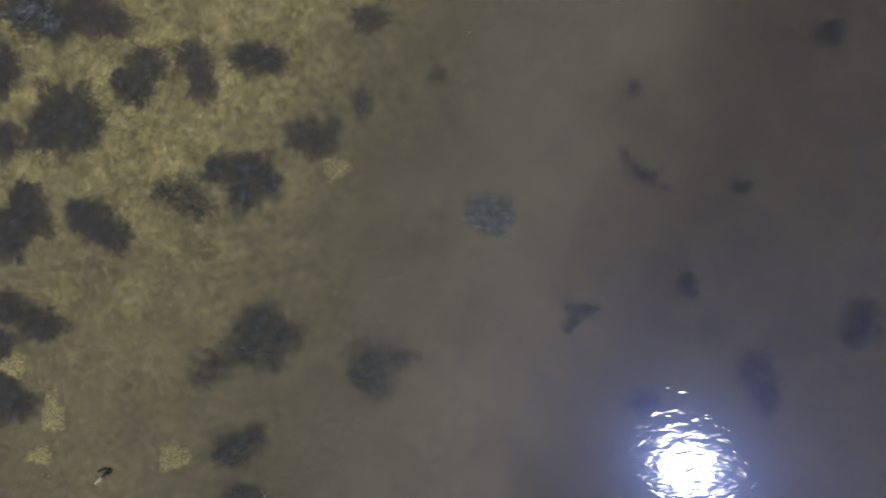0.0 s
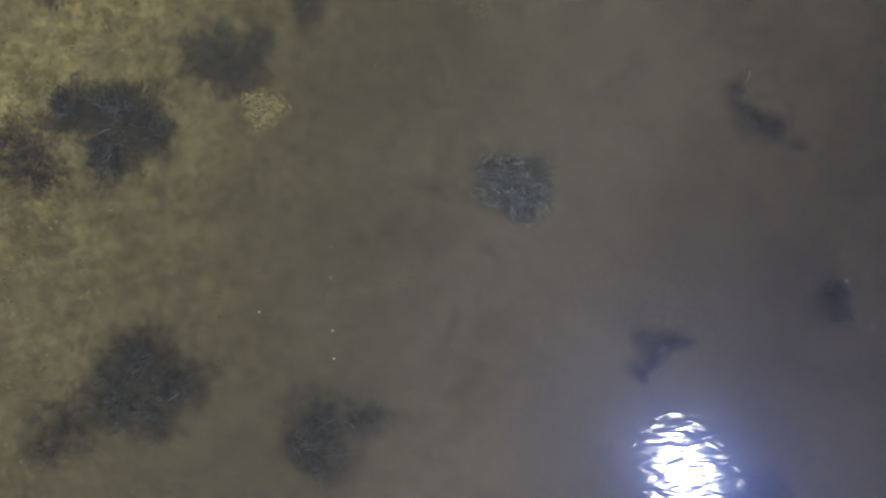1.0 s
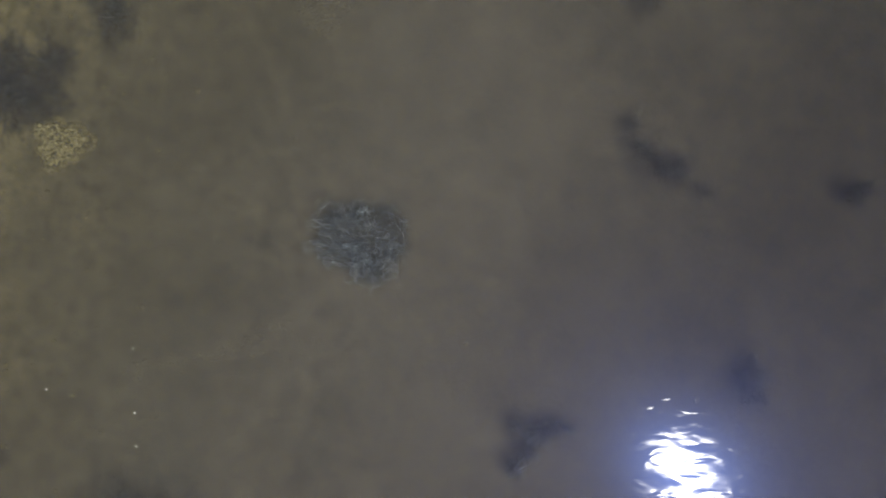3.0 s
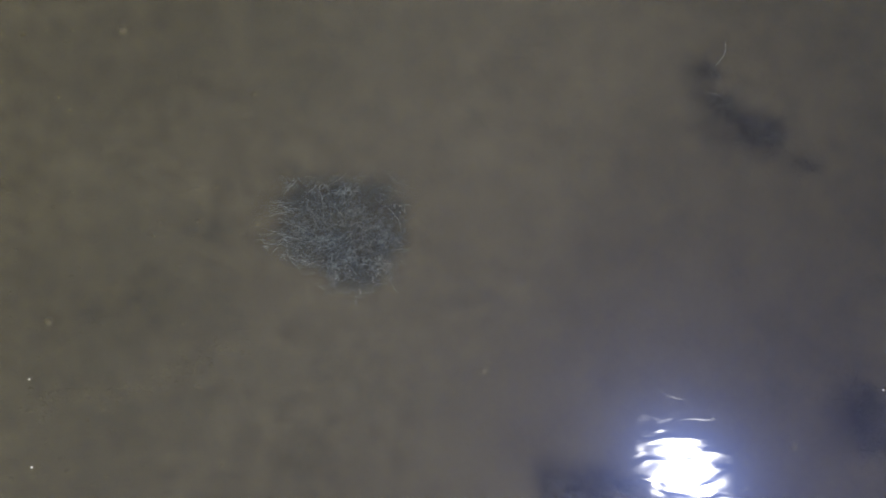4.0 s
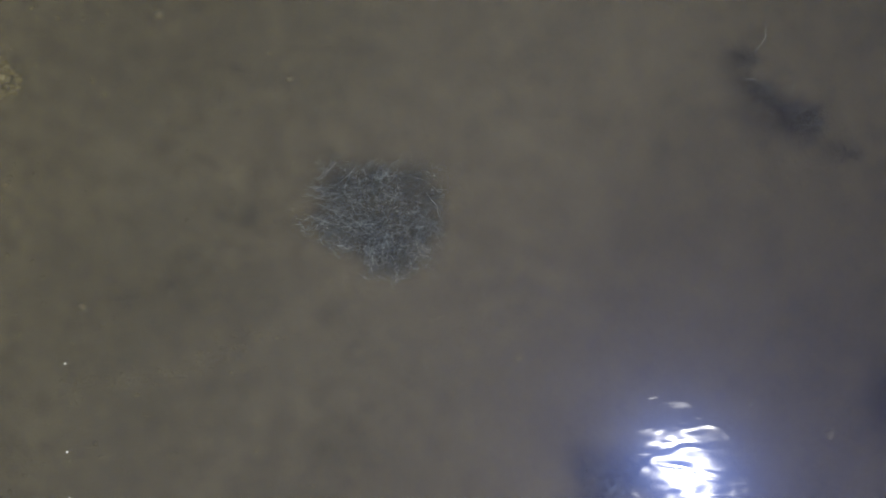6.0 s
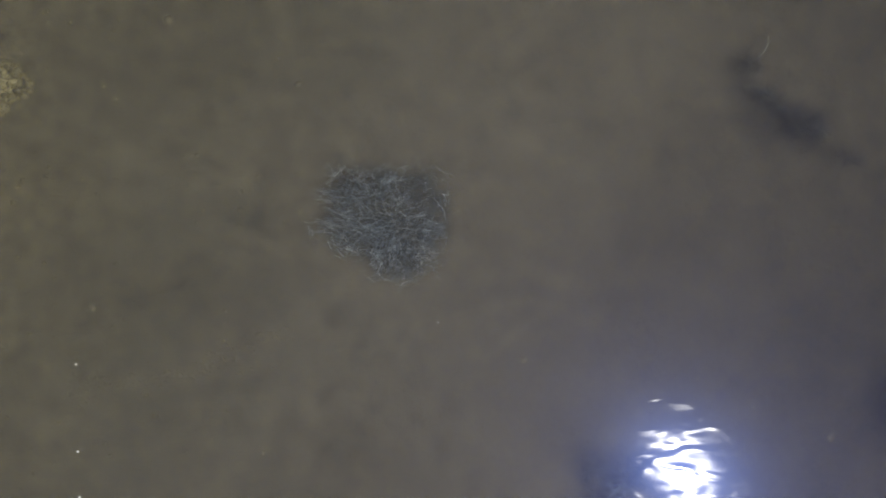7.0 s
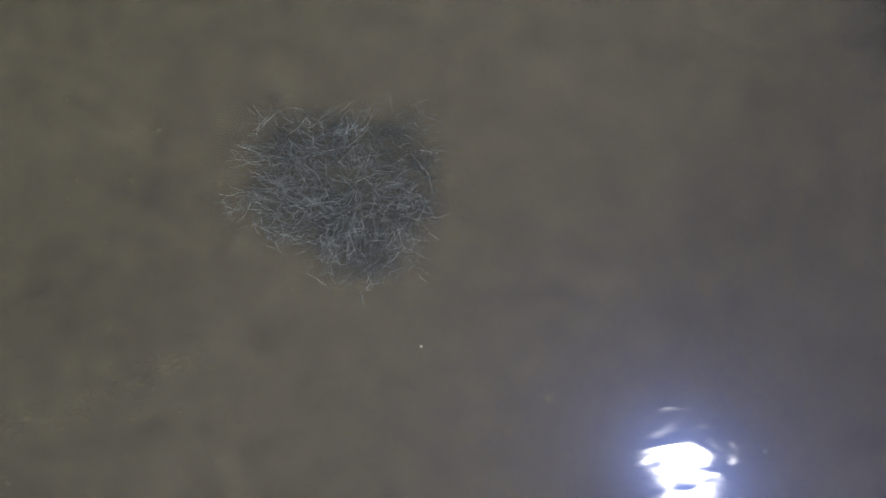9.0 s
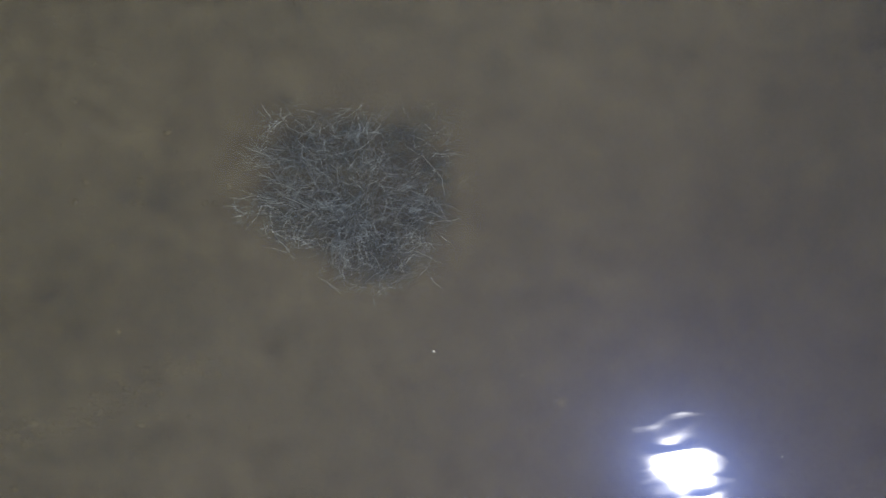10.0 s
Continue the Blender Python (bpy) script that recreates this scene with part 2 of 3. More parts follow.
def ribbons(base, heading, reach, z0, z1, width, ns, kink):
    """Bent, tapering three-sided blades that start at base and end at the height z1."""
    n = len(base)
    s = np.linspace(0, 1, ns)[None, :]
    along = reach[:, None] * s ** 1.4
    kinks = np.cumsum(rng.normal(0, kink, (n, ns)), 1)
    head = heading[:, None] + rng.normal(0, 0.35, n)[:, None] * s + kinks
    step = np.diff(along, axis=1, prepend=0)
    px = base[:, 0:1] + np.cumsum(step * np.cos(head), 1)
    py = base[:, 1:2] + np.cumsum(step * np.sin(head), 1)
    pz = z0[:, None] + (z1 - z0)[:, None] * (1 - (1 - s) ** 2.2) - 0.008 * s ** 4 * rng.random((n, 1))
    w = width * rng.uniform(0.6, 1.3, n)[:, None] * np.clip(1.15 - s ** 2.5, 0.12, 1)
    nx_, ny_ = -np.sin(head), np.cos(head)
    rings = []
    for side, up in ((1, 0), (-1, 0), (0, 1)):
        rings.append(np.stack([px + side * nx_ * w / 2, py + side * ny_ * w / 2, pz + up * w * 0.45], -1))
    verts = np.stack(rings, 2).reshape(-1, 3)
    b = (np.arange(n) * ns * 3)[:, None, None] + (np.arange(ns - 1) * 3)[None, :, None] + np.arange(3)[None, None, :]
    nxt = (np.arange(n) * ns * 3)[:, None, None] + (np.arange(ns - 1) * 3)[None, :, None] + ((np.arange(3) + 1) % 3)[None, None, :]
    faces = np.stack([b, nxt, nxt + 3, b + 3], -1).reshape(-1, 4)
    return verts, faces


ICO = bmesh.new()
bmesh.ops.create_icosphere(ICO, subdivisions=1, radius=1.0)
ICO_V = np.array([v.co[:] for v in ICO.verts])
ICO_F = np.array([[v.index for v in f.verts] for f in ICO.faces])
ICO.free()


def lumps(xs, ys, zs, sizes, flat, r, shape=None):
    """One mesh of uneven flattened lumps at the given places."""
    n = len(xs)
    bv, bf = shape or (ICO_V, ICO_F)
    v = bv[None] * r.uniform(0.65, 1.35, (n, len(bv), 1)) * sizes[:, None, None]
    a = r.uniform(0, 6.28, n)[:, None]
    x = (v[:, :, 0] * np.cos(a) - v[:, :, 1] * np.sin(a)) * r.uniform(0.8, 1.7, (n, 1))
    y = v[:, :, 0] * np.sin(a) + v[:, :, 1] * np.cos(a)
    verts = np.stack([x + xs[:, None], y + ys[:, None], v[:, :, 2] * flat + zs[:, None]], -1).reshape(-1, 3)
    faces = (bf[None] + (np.arange(n) * len(bv))[:, None, None]).reshape(-1, 3)
    return verts.tolist(), faces.tolist()


def fronds(lobes, rise, density, reach=0.08, width=0.0048):
    """The dense feathery underside of a clump: slim four-sided slivers that spread outwards, thinning to a ragged edge."""
    parts = []
    for lx, ly, rx, ry in lobes:
        n = int(density * rx * ry) + 30
        a = rng.uniform(0, 2 * np.pi, n)
        d = np.where(rng.random(n) < 0.65, np.sqrt(rng.uniform(0, 1, n)) * 0.92 + rng.normal(0, 0.1, n), np.abs(rng.normal(0, 0.62, n)))
        p1, p2, p3 = rng.uniform(0, 6.28, 3)
        d *= 1 + 0.2 * np.sin(3 * a + p1) + 0.18 * np.sin(5 * a + p2) + 0.16 * np.sin(9 * a + p3)
        d = np.minimum(d, rng.uniform(1.1, 1.75, n))
        x, y = lx + rx * d * np.cos(a), ly + ry * d * np.sin(a)
        parts.append(np.stack([x, y, a + rng.normal(0, 0.7, n), np.clip(1 - d, 0, 1)], -1))
    x, y, head, core = np.concatenate(parts).T
    n = len(x)
    long_, wide = reach * rng.uniform(0.4, 1.3, n), width * rng.uniform(0.5, 1.3, n)
    z = bed_z(x, y) + 0.004 + rise * (0.15 + core) * rng.uniform(0.1, 1.0, n)
    c, s = np.cos(head), np.sin(head)
    corners = [np.stack([x - s * wide / 2, y + c * wide / 2, z], -1), np.stack([x + s * wide / 2, y - c * wide / 2, z], -1),
               np.stack([x, y, z + wide * 0.5], -1), np.stack([x + c * long_, y + s * long_, z + long_ * rng.uniform(-0.05, 0.25, n)], -1)]
    verts = np.stack(corners, 1).reshape(-1, 3)
    faces = (np.array([(0, 1, 3), (1, 2, 3), (2, 0, 3), (0, 2, 1)])[None] + (np.arange(n) * 4)[:, None, None]).reshape(-1, 3)
    return verts, faces


def weed(cx, cy, lobes, top, n, label, tips=0.5, length=0.12, width=0.0022, rise=0.07, z_spread=0.02, loose=0.7, mat_density=34000, tip_mat=None, tip_reach=0.7, strands=0, drop=0.025):
    """One clump of water weed at (cx, cy): fronds that also carry its soft shade, dark stems and paler tips."""
    base_z = float(bed_z(cx, cy))
    thing = new("water_weed", None)
    thing.location = (cx, cy, base_z)
    thing.empty_display_size = 0.1
    shift = np.array([cx, cy, base_z])
    placed = [(lx + cx, ly + cy, rx, ry) for lx, ly, rx, ry in lobes]
    top, rise, drop, z_spread = top * DEPTH, rise * DEPTH, drop * DEPTH, z_spread * DEPTH
    # dark fronds give the weed its body and also draw its soft shadow halo
    verts, faces = fronds(placed, rise, mat_density)
    frond_shade = mesh_object("fronds", (verts - shift).tolist(), faces.tolist(), ROOT, thing, "dark feathery fronds and clump shade over the lake bed", False)
    tagged(frond_shade, kind="stuff")
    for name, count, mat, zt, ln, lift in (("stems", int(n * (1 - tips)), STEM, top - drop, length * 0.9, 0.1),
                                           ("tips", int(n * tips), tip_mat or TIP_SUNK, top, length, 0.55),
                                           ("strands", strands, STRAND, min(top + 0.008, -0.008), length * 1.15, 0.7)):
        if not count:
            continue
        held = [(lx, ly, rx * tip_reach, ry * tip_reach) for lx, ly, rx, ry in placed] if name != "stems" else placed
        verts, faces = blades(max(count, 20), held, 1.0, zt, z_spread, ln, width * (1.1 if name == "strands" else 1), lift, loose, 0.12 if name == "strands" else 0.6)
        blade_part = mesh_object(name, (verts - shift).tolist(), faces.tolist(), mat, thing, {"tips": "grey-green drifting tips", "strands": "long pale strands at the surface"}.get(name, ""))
        tagged(blade_part, kind="stuff")
    return tagged(thing, label, "water weed", "clumps of water weed in the lake")
weed(-6.34, 2.85, [(-0.16, 0.10, 0.57, 0.32), (0.16, -0.10, 0.31, 0.23)], -0.02, 1819, "grey-green water weed reaching the surface over yellow algae", tips=0.5, tip_mat=TIP, strands=150)
weed(-5.62, 2.88, [(0.18, -0.09, 0.40, 0.24), (-0.18, 0.09, 0.31, 0.23)], -0.09, 1120, "dark olive water weed clump sunk in the yellow shallows", tips=0.2)
weed(-7.01, 2.07, [(0.03, 0.13, 0.24, 0.34), (-0.03, -0.13, 0.19, 0.23)], -0.10, 630, "dark olive water weed clump sunk in the yellow shallows", tips=0.15)
weed(-6.10, 1.33, [(0.03, 0.13, 0.42, 0.50), (0.27, -0.03, 0.31, 0.34), (-0.30, -0.10, 0.29, 0.31)], -0.07, 1959, "dark olive water weed clump sunk in the yellow shallows", tips=0.2)
weed(-5.09, 1.98, [(0.19, 0.20, 0.31, 0.29), (0.01, -0.16, 0.24, 0.27), (-0.20, -0.04, 0.14, 0.19)], -0.08, 1120, "dark olive water weed clump sunk in the yellow shallows", tips=0.2)
weed(-4.19, 2.07, [(-0.08, 0.18, 0.27, 0.27), (0.08, -0.18, 0.19, 0.29)], -0.09, 909, "dark olive water weed clump sunk in the yellow shallows", tips=0.2)
weed(-3.29, 2.23, [(-0.16, 0.03, 0.32, 0.23), (0.16, -0.03, 0.23, 0.19)], -0.08, 1120, "dark olive water weed clump sunk in the yellow shallows", tips=0.2)
weed(-6.98, 1.12, [(0.00, 0.00, 0.26, 0.29)], -0.09, 630, "dark olive water weed clump sunk in the yellow shallows", tips=0.2)
weed(-6.75, 0.00, [(0.05, 0.01, 0.38, 0.34), (-0.16, -0.35, 0.27, 0.27), (0.10, 0.34, 0.21, 0.19)], -0.06, 1400, "dark olive water weed clump sunk in the yellow shallows", tips=0.3)
weed(-5.68, -0.10, [(-0.01, 0.01, 0.31, 0.32), (0.27, -0.19, 0.23, 0.23), (-0.25, 0.18, 0.17, 0.19)], -0.09, 1120, "dark olive water weed clump sunk in the yellow shallows", tips=0.2)
weed(-4.43, 0.23, [(0.08, 0.07, 0.40, 0.34), (-0.27, 0.11, 0.24, 0.21), (0.20, -0.18, 0.26, 0.20)], -0.12, 700, "dark olive water weed clump sunk in the yellow shallows", tips=0.12, mat_density=9000)
weed(-3.54, 0.50, [(0.06, 0.14, 0.38, 0.27), (-0.02, -0.22, 0.24, 0.29), (-0.38, 0.15, 0.20, 0.23), (0.34, -0.07, 0.17, 0.19)], -0.03, 1959, "grey-green water weed reaching the surface over yellow algae", tips=0.35, tip_mat=TIP, tip_reach=0.6, strands=26)
weed(-2.45, 1.12, [(-0.22, 0.00, 0.26, 0.29), (0.02, -0.12, 0.21, 0.23), (0.19, 0.12, 0.11, 0.17)], -0.11, 979, "dark olive water weed clump sunk in the yellow shallows", tips=0.15)
weed(-1.83, 1.60, [(0.00, 0.00, 0.14, 0.23)], -0.11, 364, "faint dark water weed deep in the murky brown water", tips=0.1)
weed(-1.70, 2.79, [(0.00, 0.00, 0.29, 0.20)], -0.16, 448, "faint dark water weed deep in the murky brown water", tips=0.1)
weed(-0.73, 1.96, [(0.00, 0.00, 0.12, 0.15)], -0.20, 251, "faint dark water weed deep in the murky brown water", tips=0.1)
weed(-3.28, -1.85, [(-0.08, 0.27, 0.34, 0.29), (-0.24, -0.06, 0.31, 0.31), (0.24, 0.06, 0.29, 0.31), (0.08, -0.27, 0.17, 0.19)], -0.05, 2380, "grey-green water weed clump just under the murky surface", tips=0.35, strands=6)
weed(-4.09, -2.26, [(0.10, 0.11, 0.34, 0.29), (-0.10, -0.11, 0.20, 0.17)], -0.11, 588, "dark olive water weed clump sunk in the yellow shallows", tips=0.1, mat_density=9000)
weed(-1.70, -2.28, [(-0.09, 0.13, 0.28, 0.36), (0.3, 0.17, 0.33, 0.21), (-0.00, -0.25, 0.27, 0.2), (-0.22, -0.07, 0.2, 0.21), (0.03, -0.02, 0.26, 0.24)], -0.04, 1959, "grey-green water weed clump just under the murky surface", tips=0.4, strands=22, rise=0.13)
weed(1.25, -1.57, [(-0.13, -0.17, 0.06, 0.12), (-0.05, -0.03, 0.08, 0.13), (0.05, 0.08, 0.08, 0.1), (0.19, 0.1, 0.12, 0.05), (-0.12, 0.12, 0.05, 0.08)], -0.04, 600, "faint dark water weed deep in the murky brown water", tips=0.2, width=0.002, strands=8, rise=0.3)
weed(-0.82, -0.09, [(0.0, 0.0, 0.1, 0.04), (0.08, 0.01, 0.06, 0.03)], -0.2, 0, "small sunken tuft of dark weed in brown silt", mat_density=6000)
weed(0.74, -0.44, [(-0.08, 0.02, 0.08, 0.03), (0.06, -0.02, 0.08, 0.03)], -0.2, 0, "small sunken tuft of dark weed in brown silt", mat_density=3500)
weed(-1.13, -0.46, [(0.0, 0.0, 0.05, 0.05)], -0.2, 0, "small sunken tuft of dark weed in brown silt", mat_density=7000)
weed(-1.42, -0.53, [(0.0, 0.0, 0.07, 0.05)], -0.2, 0, "small sunken tuft of dark weed in brown silt", mat_density=7000)
weed(2.2, 0.5, [(-0.21, 0.25, 0.08, 0.13), (-0.14, 0.07, 0.14, 0.14), (0.0, -0.03, 0.19, 0.16), (0.13, -0.08, 0.15, 0.13), (0.33, -0.24, 0.06, 0.06)], -0.06, 420, "dim grey-green water weed with a few pale threads in murky water", tips=0.2, length=0.09, width=0.0012, strands=14, tip_reach=0.8, rise=0.3, mat_density=26000)
weed(3.67, 0.26, [(0.00, 0.00, 0.12, 0.10)], -0.12, 168, "faint dark water weed deep in the murky brown water", tips=0.1, mat_density=14000, rise=0.3)
weed(2.85, -1.14, [(0.00, 0.00, 0.14, 0.24)], -0.10, 420, "faint dark water weed deep in the murky brown water", tips=0.1, rise=0.3)
weed(3.89, -2.58, [(-0.08, 0.16, 0.26, 0.31), (0.08, -0.16, 0.20, 0.31)], -0.06, 1819, "faint dark water weed deep in the murky brown water", tips=0.1, rise=0.3)
weed(5.29, -1.83, [(0.08, 0.12, 0.27, 0.31), (-0.08, -0.12, 0.17, 0.17)], -0.06, 1680, "faint dark water weed deep in the murky brown water", tips=0.1, rise=0.3)
weed(5.01, 2.49, [(0.00, 0.00, 0.21, 0.20)], -0.11, 420, "faint dark water weed deep in the murky brown water", tips=0.1, rise=0.3)
weed(2.13, 1.74, [(0.00, 0.00, 0.09, 0.14)], -0.20, 210, "faint dark water weed deep in the murky brown water", tips=0.1, rise=0.3)
weed(-6.72, -1.41, [(-0.22, 0.13, 0.29, 0.24), (0.22, -0.13, 0.35, 0.24)], -0.10, 1260, "dark olive water weed clump sunk in the yellow shallows", tips=0.25)
weed(-7.08, -1.81, [(0.00, 0.00, 0.17, 0.21)], -0.10, 350, "dark olive water weed clump sunk in the yellow shallows", tips=0.2)
weed(-6.99, -2.56, [(0.08, -0.10, 0.34, 0.29), (-0.08, 0.10, 0.21, 0.23)], -0.07, 1120, "dark olive water weed clump sunk in the yellow shallows", tips=0.25)
weed(-3.69, -3.36, [(-0.03, -0.01, 0.32, 0.24), (0.22, 0.14, 0.19, 0.17), (-0.19, -0.13, 0.19, 0.15)], -0.05, 1400, "grey-green water weed clump just under the murky surface", tips=0.3)
weed(2.19, -2.86, [(0.00, 0.00, 0.26, 0.20)], -0.09, 532, "faint dark water weed deep in the murky brown water", tips=0.1, rise=0.3)
weed(-3.65, -4.05, [(0.00, 0.00, 0.29, 0.14)], -0.09, 532, "dark olive water weed clump sunk in the yellow shallows", tips=0.2)
# the clump in the middle: wide, fine-leaved, at the surface


def fine_weed(cx, cy, lobes, label):
    """A clump of drifting threads in three depths: a dark mass, dim threads under the silt and pale forked threads at the surface."""
    base_z = float(bed_z(cx, cy))
    thing = new("water_weed", None)
    thing.location = (cx, cy, base_z)
    thing.empty_display_size = 0.1
    shift = np.array([cx, cy, base_z])
    placed = [(1.05 * lx + cx, 1.05 * ly + cy, 1.08 * rx, 1.08 * ry) for lx, ly, rx, ry in lobes]
    inner = [(lx, ly, rx * 0.85, ry * 0.85) for lx, ly, rx, ry in placed]
    verts, faces = fronds(inner, 0.19, 30000, 0.07, 0.003)
    tagged(mesh_object("fronds", (verts - shift).tolist(), faces.tolist(), MASS, thing, "grey-green feathery mass under the silt", False), kind="stuff")
    for name, n, mat, z_lo, z_hi, width, size, note in (
            ("stems", 800, TIP_SUNK, -0.12, -0.05, 0.001, 0.1, "dim threads under a veil of silt"),
            ("tips", 900, TIP, -0.05, -0.012, 0.0009, 0.095, "grey-green drifting threads"),
            ("strands", 800, STRAND, -0.022, -0.005, 0.00075, 0.115, "pale forked threads at the surface")):
        area = np.array([l[2] * l[3] for l in placed])
        lob = np.array(placed)[rng.choice(len(placed), n, p=area / area.sum())]
        # threads grow in sprays that share a heading
        sprays = n // 3
        a, d = rng.uniform(0, 2 * np.pi, sprays), np.sqrt(rng.uniform(0, 1, sprays))
        home = lob[:sprays, :2] + np.stack([d * np.cos(a) * lob[:sprays, 2], d * np.sin(a) * lob[:sprays, 3]], -1)
        mean = home.mean(0)
        outward = np.arctan2(home[:, 1] - mean[1], home[:, 0] - mean[0])
        flat = np.where(np.cos(outward) > 0, 0.25, np.pi + 0.05) + rng.normal(0, 0.4, sprays)
        any_way = rng.uniform(0, 2 * np.pi, sprays)
        head = np.where(rng.random(sprays) < 0.6, flat, np.where(rng.random(sprays) < 0.4, outward, any_way))
        of = rng.integers(0, sprays, n)
        start = home[of] + rng.normal(0, 0.02, (n, 2))
        heading = head[of] + rng.normal(0, 0.5, n)
        reach = size * rng.uniform(0.3, 1.1, n)
        start = start - 0.5 * reach[:, None] * np.stack([np.cos(heading), np.sin(heading)], -1)
        z1 = rng.uniform(z_lo, z_hi, n)
        z0 = z1 - rng.uniform(0.0, 0.03, n)
        # a fork on every third thread
        k = n // 3
        fork = start[:k] + (0.5 * reach[:k])[:, None] * np.stack([np.cos(heading[:k]), np.sin(heading[:k])], -1)
        start, heading = np.concatenate([start, fork]), np.concatenate([heading, heading[:k] + rng.choice((-1, 1), k) * rng.uniform(0.3, 0.7, k)])
        reach, z0, z1 = np.concatenate([reach, reach[:k] * 0.55]), np.concatenate([z0, z1[:k] - 0.004]), np.concatenate([z1, z1[:k]])
        verts, faces = ribbons(start, heading, reach, z0, np.minimum(z1, -0.004), width, 8, 0.2)
        tagged(mesh_object(name, (verts - shift).tolist(), faces.tolist(), mat, thing, note), kind="stuff")
    return tagged(thing, label, "water weed", "clumps of water weed in the lake")


fine_weed(0.0, 0.0, [(-0.2, 0.06, 0.14, 0.17), (0.16, 0.1, 0.16, 0.13), (-0.03, 0.02, 0.2, 0.12), (-0.02, 0.13, 0.15, 0.07), (0.0, -0.1, 0.31, 0.13), (0.2, -0.15, 0.15, 0.11),
                     (0.1, -0.26, 0.18, 0.13), (-0.2, -0.15, 0.19, 0.11), (0.05, -0.32, 0.16, 0.08), (-0.07, -0.21, 0.15, 0.1), (0.25, -0.02, 0.09, 0.11)],
          "broad grey-green water weed clump of fine tangled threads")

# ---- algae, stones and litter on the bed ----


def algae_cushion(x, y, rx, ry, height, label, seed, material=ALGAE):
    """A yellow cushion of algae: a mound of many small tufts."""
    r = np.random.default_rng(seed)
    n = int(700 + 16000 * rx * ry)
    d, a = np.sqrt(r.uniform(0, 1, n)), r.uniform(0, 6.28, n)
    edge = 1 + 0.18 * np.sin(3 * a + seed) + 0.12 * np.sin(7 * a + 2 * seed)
    px, py = rx * d * edge * np.cos(a), ry * d * edge * np.sin(a)
    base = float(bed_z(x, y))
    pz = bed_z(px + x, py + y) - base + DEPTH * height * (1 - d ** 2) * r.uniform(0.5, 1.0, n)
    verts, faces = lumps(px, py, pz, 0.004 + 0.017 * r.random(n) ** 2, 0.5, r)
    ob = mesh_object("algae_cushion", verts, faces, material)
    ob.location = (x, y, base)
    return tagged(ob, label, "algae", "algae cushions on the bed")


algae_cushion(-2.25, 0.66, 0.2, 0.19, 0.14, "tall yellow-green algae cushion beside dark water weed", 1)
algae_cushion(-4.65, -3.47, 0.24, 0.21, 0.09, "round yellow algae cushion on the silty bed", 2)
algae_cushion(-6.37, -2.81, 0.16, 0.30, 0.08, "long yellow algae cushion beside dark weed", 3)
algae_cushion(-6.58, -3.41, 0.17, 0.15, 0.07, "small yellow algae cushion on the silty bed", 4)
algae_cushion(-6.91, -2.12, 0.18, 0.18, 0.07, "yellow algae cushion at the edge of weed", 5)
algae_cushion(-0.30, 1.62, 0.17, 0.14, 0.03, "pale algae cushion sunk in murky water", 6, FLOC)

# crumbs of algae that cover the shallows
r = np.random.default_rng(21)
n = 15000
cx, cy = r.uniform(-8.0, 0.2, n), r.uniform(-4.6, 3.6, n)
keep = r.random(n) < smooth(-1.0, -4.6, cx - 0.36 * cy) * (0.35 + 0.65 * (np.sin(2.3 * cx + 1.1 * cy) * np.sin(1.9 * cy - 0.7 * cx) > -0.2))
cx, cy = cx[keep], cy[keep]
verts, faces = lumps(cx, cy, bed_z(cx, cy), 0.005 + 0.012 * r.random(len(cx)) ** 2, 0.14, r)
tagged(mesh_object("algae_crumbs", verts, faces, ALGAE_LOOSE), "yellow and tan crumbs of algae over the shallow bed", "algae", kind="stuff")

# a pale line of flocs left along a furrow in the silt, and looser ones beside it
r = np.random.default_rng(31)
n = 800
along = r.uniform(0, 1, n)
fx = -1.8 + 1.2 * along + r.normal(0, 0.05, n)
fy = -1.1 + 0.36 * along + 0.04 * np.sin(9 * along) + r.normal(0, 0.03, n)
wide = r.random(n) < 0.35
fx, fy = np.where(wide, r.uniform(-2.2, -0.4, n), fx), np.where(wide, r.uniform(-1.7, 0.3, n), fy)
verts, faces = lumps(fx, fy, bed_z(fx, fy), 0.004 + 0.012 * r.random(n) ** 2, 0.2, r)
tagged(mesh_object("silt_flocs", verts, faces, FLOC), "pale flocs of silt along a furrow in the bed", "silt", kind="stuff")

# pale stones, some alone and known, the rest strewn
PEBBLE_MESHES = []
for i in range(4):
    rr = np.random.default_rng(60 + i)
    verts, faces = lumps(np.zeros(1), np.zeros(1), np.zeros(1), np.array([1.0]), 0.4, rr)
    me = bpy.data.meshes.new("pebble")
    me.from_pydata(verts, [], faces)
    me.polygons.foreach_set("use_smooth", [True] * len(me.polygons))
    me.materials.append(PEBBLE)
    PEBBLE_MESHES.append(me)


def pebble(x, y, size, up=0.0):
    ob = new("pebble", random.choice(PEBBLE_MESHES))
    ob.matrix_world = pose(x, y, float(bed_z(x, y)) + size * 0.08 + up, 0, 0, random.uniform(0, 360)) @ Matrix.Scale(size, 4)
    return tagged(ob, "small pale stone half sunk in the silt", "pebble", "pale stones strewn on the bed")


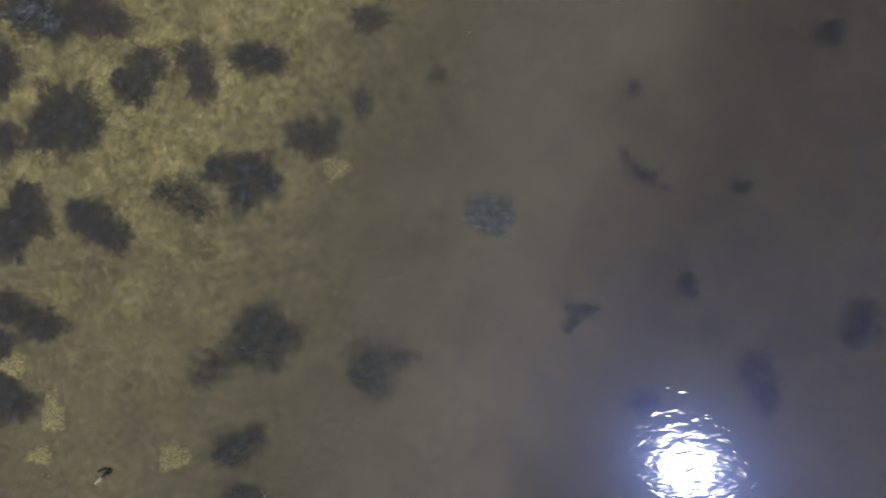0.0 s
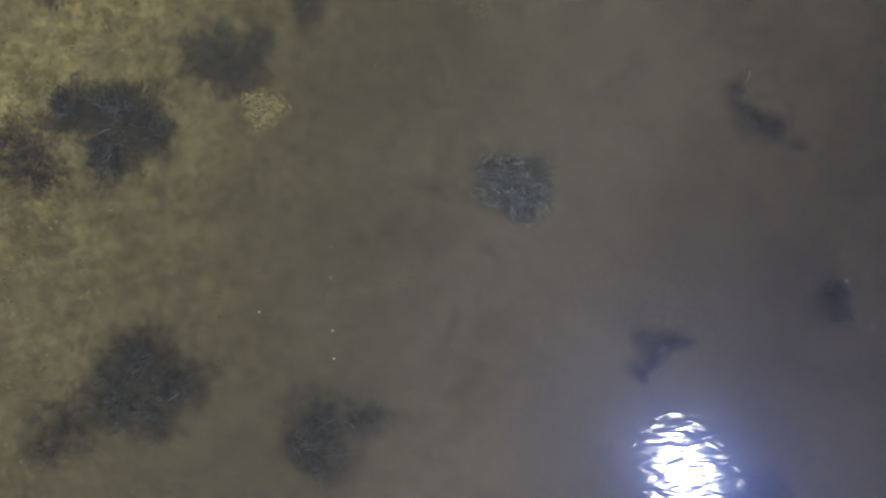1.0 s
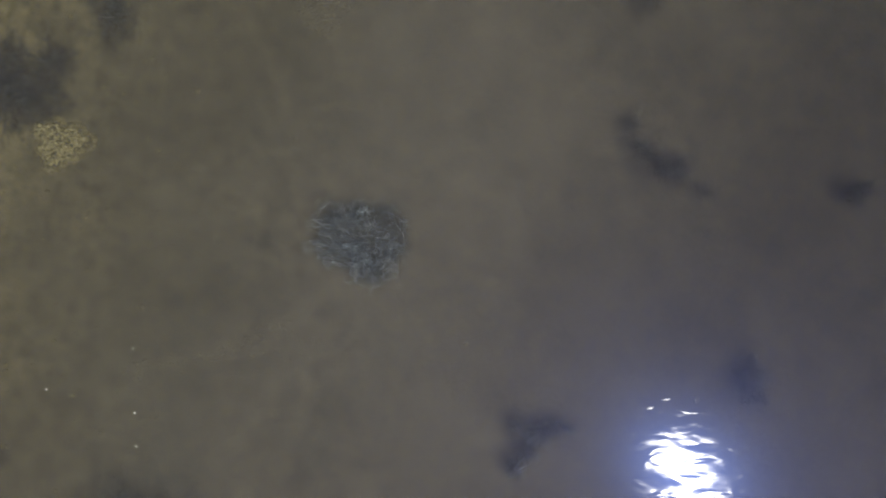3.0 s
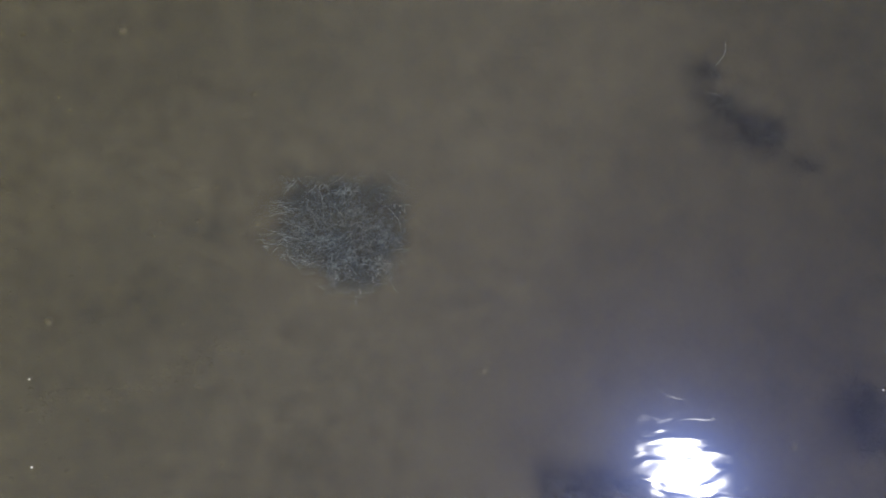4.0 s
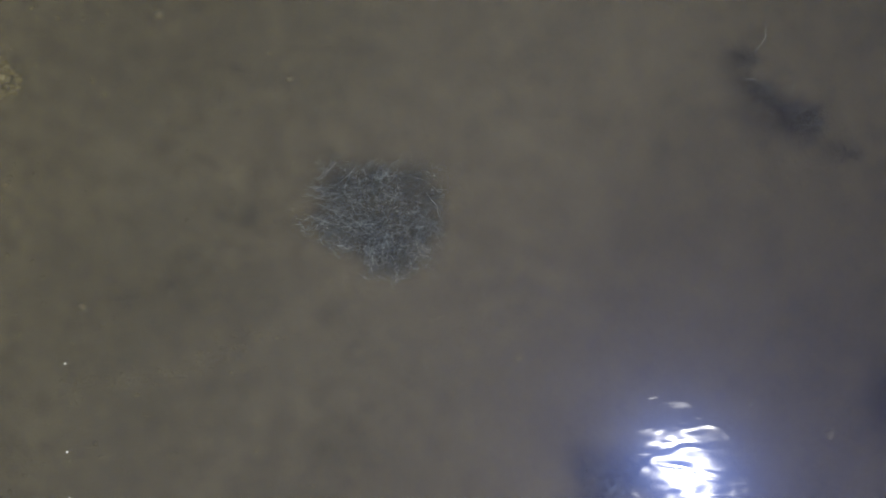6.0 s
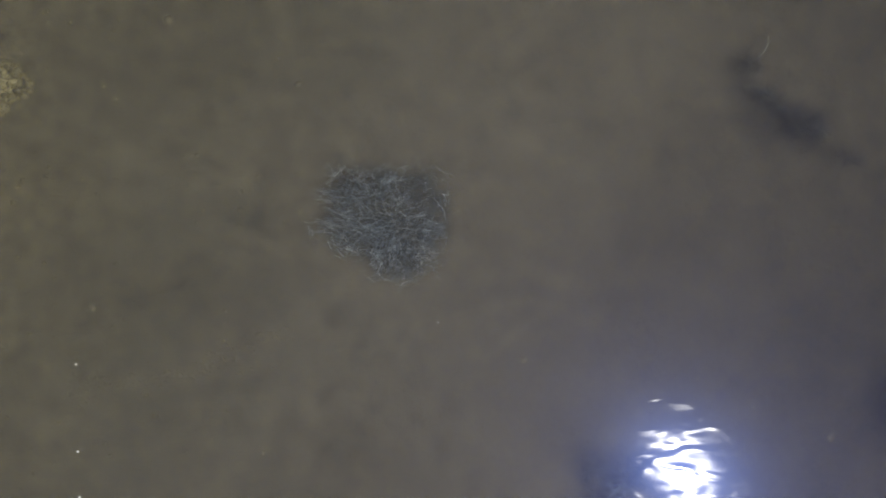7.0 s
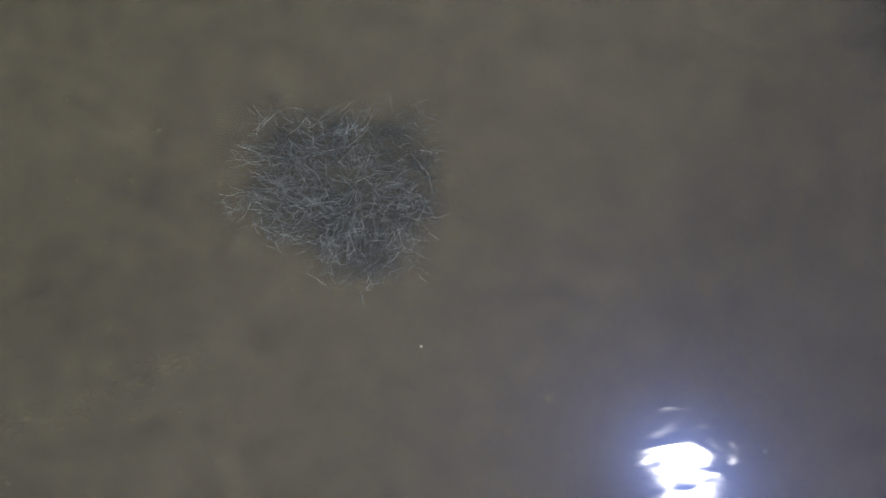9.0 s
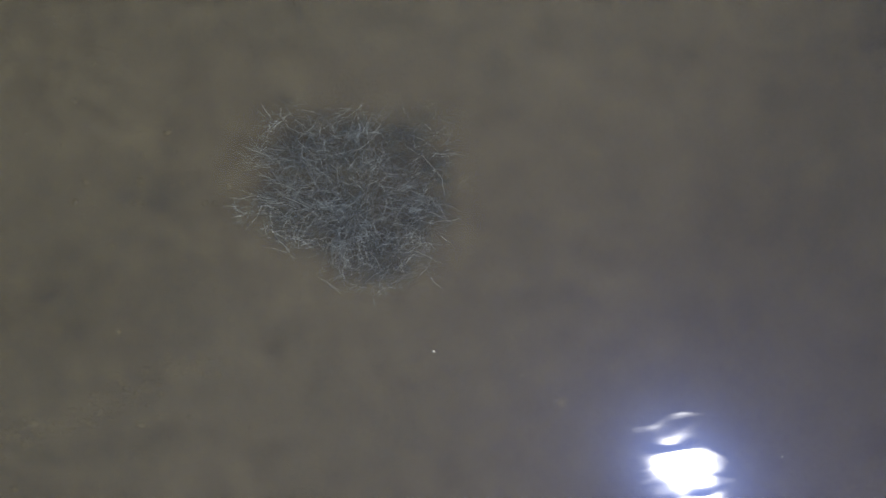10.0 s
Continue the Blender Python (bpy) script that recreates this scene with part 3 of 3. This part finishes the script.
for x, y, size in ((2.5, -1.3, 0.032), (0.76, -0.87, 0.024), (-1.66, -0.57, 0.024), (-2.68, -1.61, 0.022), (-1.25, 1.05, 0.025),
                   (-0.28, 2.6, 0.03), (0.25, 2.5, 0.028), (-0.35, 1.9, 0.025), (-2.32, -1.95, 0.02), (-1.05, -0.02, 0.012)):
    pebble(x, y, size)
for _ in range(40):
    x, y = random.uniform(-7.5, -0.8), random.uniform(-4.3, 3.4)
    if random.random() < 0.25 + 0.75 * float(smooth(-0.5, -4.0, x - 0.36 * y)):
        pebble(x, y, random.choice((0.006, 0.008, 0.01, 0.013)))
for _ in range(16):
    x, y = random.uniform(-2.4, -0.3), random.uniform(-1.7, 0.9)
    pebble(x, y, random.choice((0.006, 0.008, 0.011, 0.014)))


def floating_speck(x, y, size):
    """A crumb of foam or seed fluff that floats on the lake."""
    ob = new("floating_speck", SPECK_MESH)
    ob.matrix_world = pose(x, y, 0.0, 0, 0, random.uniform(0, 360)) @ Matrix.Scale(size, 4)
    return tagged(ob, "tiny white crumb of foam floating on the lake", "foam", "white crumbs floating on the lake")


SPECK_MESH = bpy.data.meshes.new("floating_speck")
verts, faces = lumps(np.zeros(1), np.zeros(1), np.zeros(1), np.array([1.0]), 0.5, np.random.default_rng(77))
SPECK_MESH.from_pydata(verts, [], faces)
SPECK_MESH.materials.append(FOAM)
for x, y, size in ((0.277, -0.627, 0.003), (-1.63, -0.85, 0.005), (-2.25, -1.14, 0.006), (-1.62, -1.31, 0.006), (-1.61, -1.55, 0.006), (1.94, -1.07, 0.004),
                   (3.06, -1.34, 0.006), (2.76, -1.58, 0.005), (2.83, -0.93, 0.005), (0.58, -0.71, 0.002), (1.08, -0.7, 0.002), (1.47, -0.99, 0.003)):
    floating_speck(x, y, size)


def snag(x, y, z0, z1, lean, width, material, label):
    """A short broken stick: a bent tapering stem with a side stub."""
    bm = bmesh.new()
    for (ax, ay, az), (bx, by, bz), w0, w1 in (((0, 0, 0), (lean[0] * 0.5, lean[1] * 0.5, 0.55), 1.0, 0.85),
                                               ((lean[0] * 0.5, lean[1] * 0.5, 0.55), (lean[0], lean[1], 1.0), 0.85, 0.5),
                                               ((lean[0] * 0.5, lean[1] * 0.5, 0.55), (lean[0] * 0.5 + 0.05, lean[1] * 0.3, 0.8), 0.5, 0.3)):
        p, q = Vector((ax, ay, az * (z1 - z0))), Vector((bx, by, bz * (z1 - z0)))
        turn = (q - p).to_track_quat("Z", "Y").to_matrix().to_4x4()
        bmesh.ops.create_cone(bm, cap_ends=True, segments=7, radius1=width * w0, radius2=width * w1, depth=(q - p).length,
                              matrix=Matrix.Translation((p + q) / 2) @ turn)
    me = bpy.data.meshes.new("snag")
    bm.to_mesh(me)
    bm.free()
    me.materials.append(material)
    ob = new("snag", me)
    ob.location = (x, y, z0)
    return tagged(ob, label, "driftwood" if z0 < 0 else "")


# unidentified dark object with a white mark, given a made-up stump shape
stub = snag(-5.55, -3.66, float(bed_z(-5.55, -3.66)), 0.05, (-0.03, -0.03), 0.04, DARK, "unidentified short dark object in the shallows with a pale end")
broken = snag(-0.05, -0.05, 0.17, 0.235, (-0.05, -0.05), 0.022, PEBBLE, "pale end of the dark object")
broken.name, broken.parent = "pale_end", stub
snag(-3.42, -3.95, float(bed_z(-3.42, -3.95)), -0.03, (0.16, -0.22), 0.012, PEBBLE, "thin pale stick leaning in the weed")
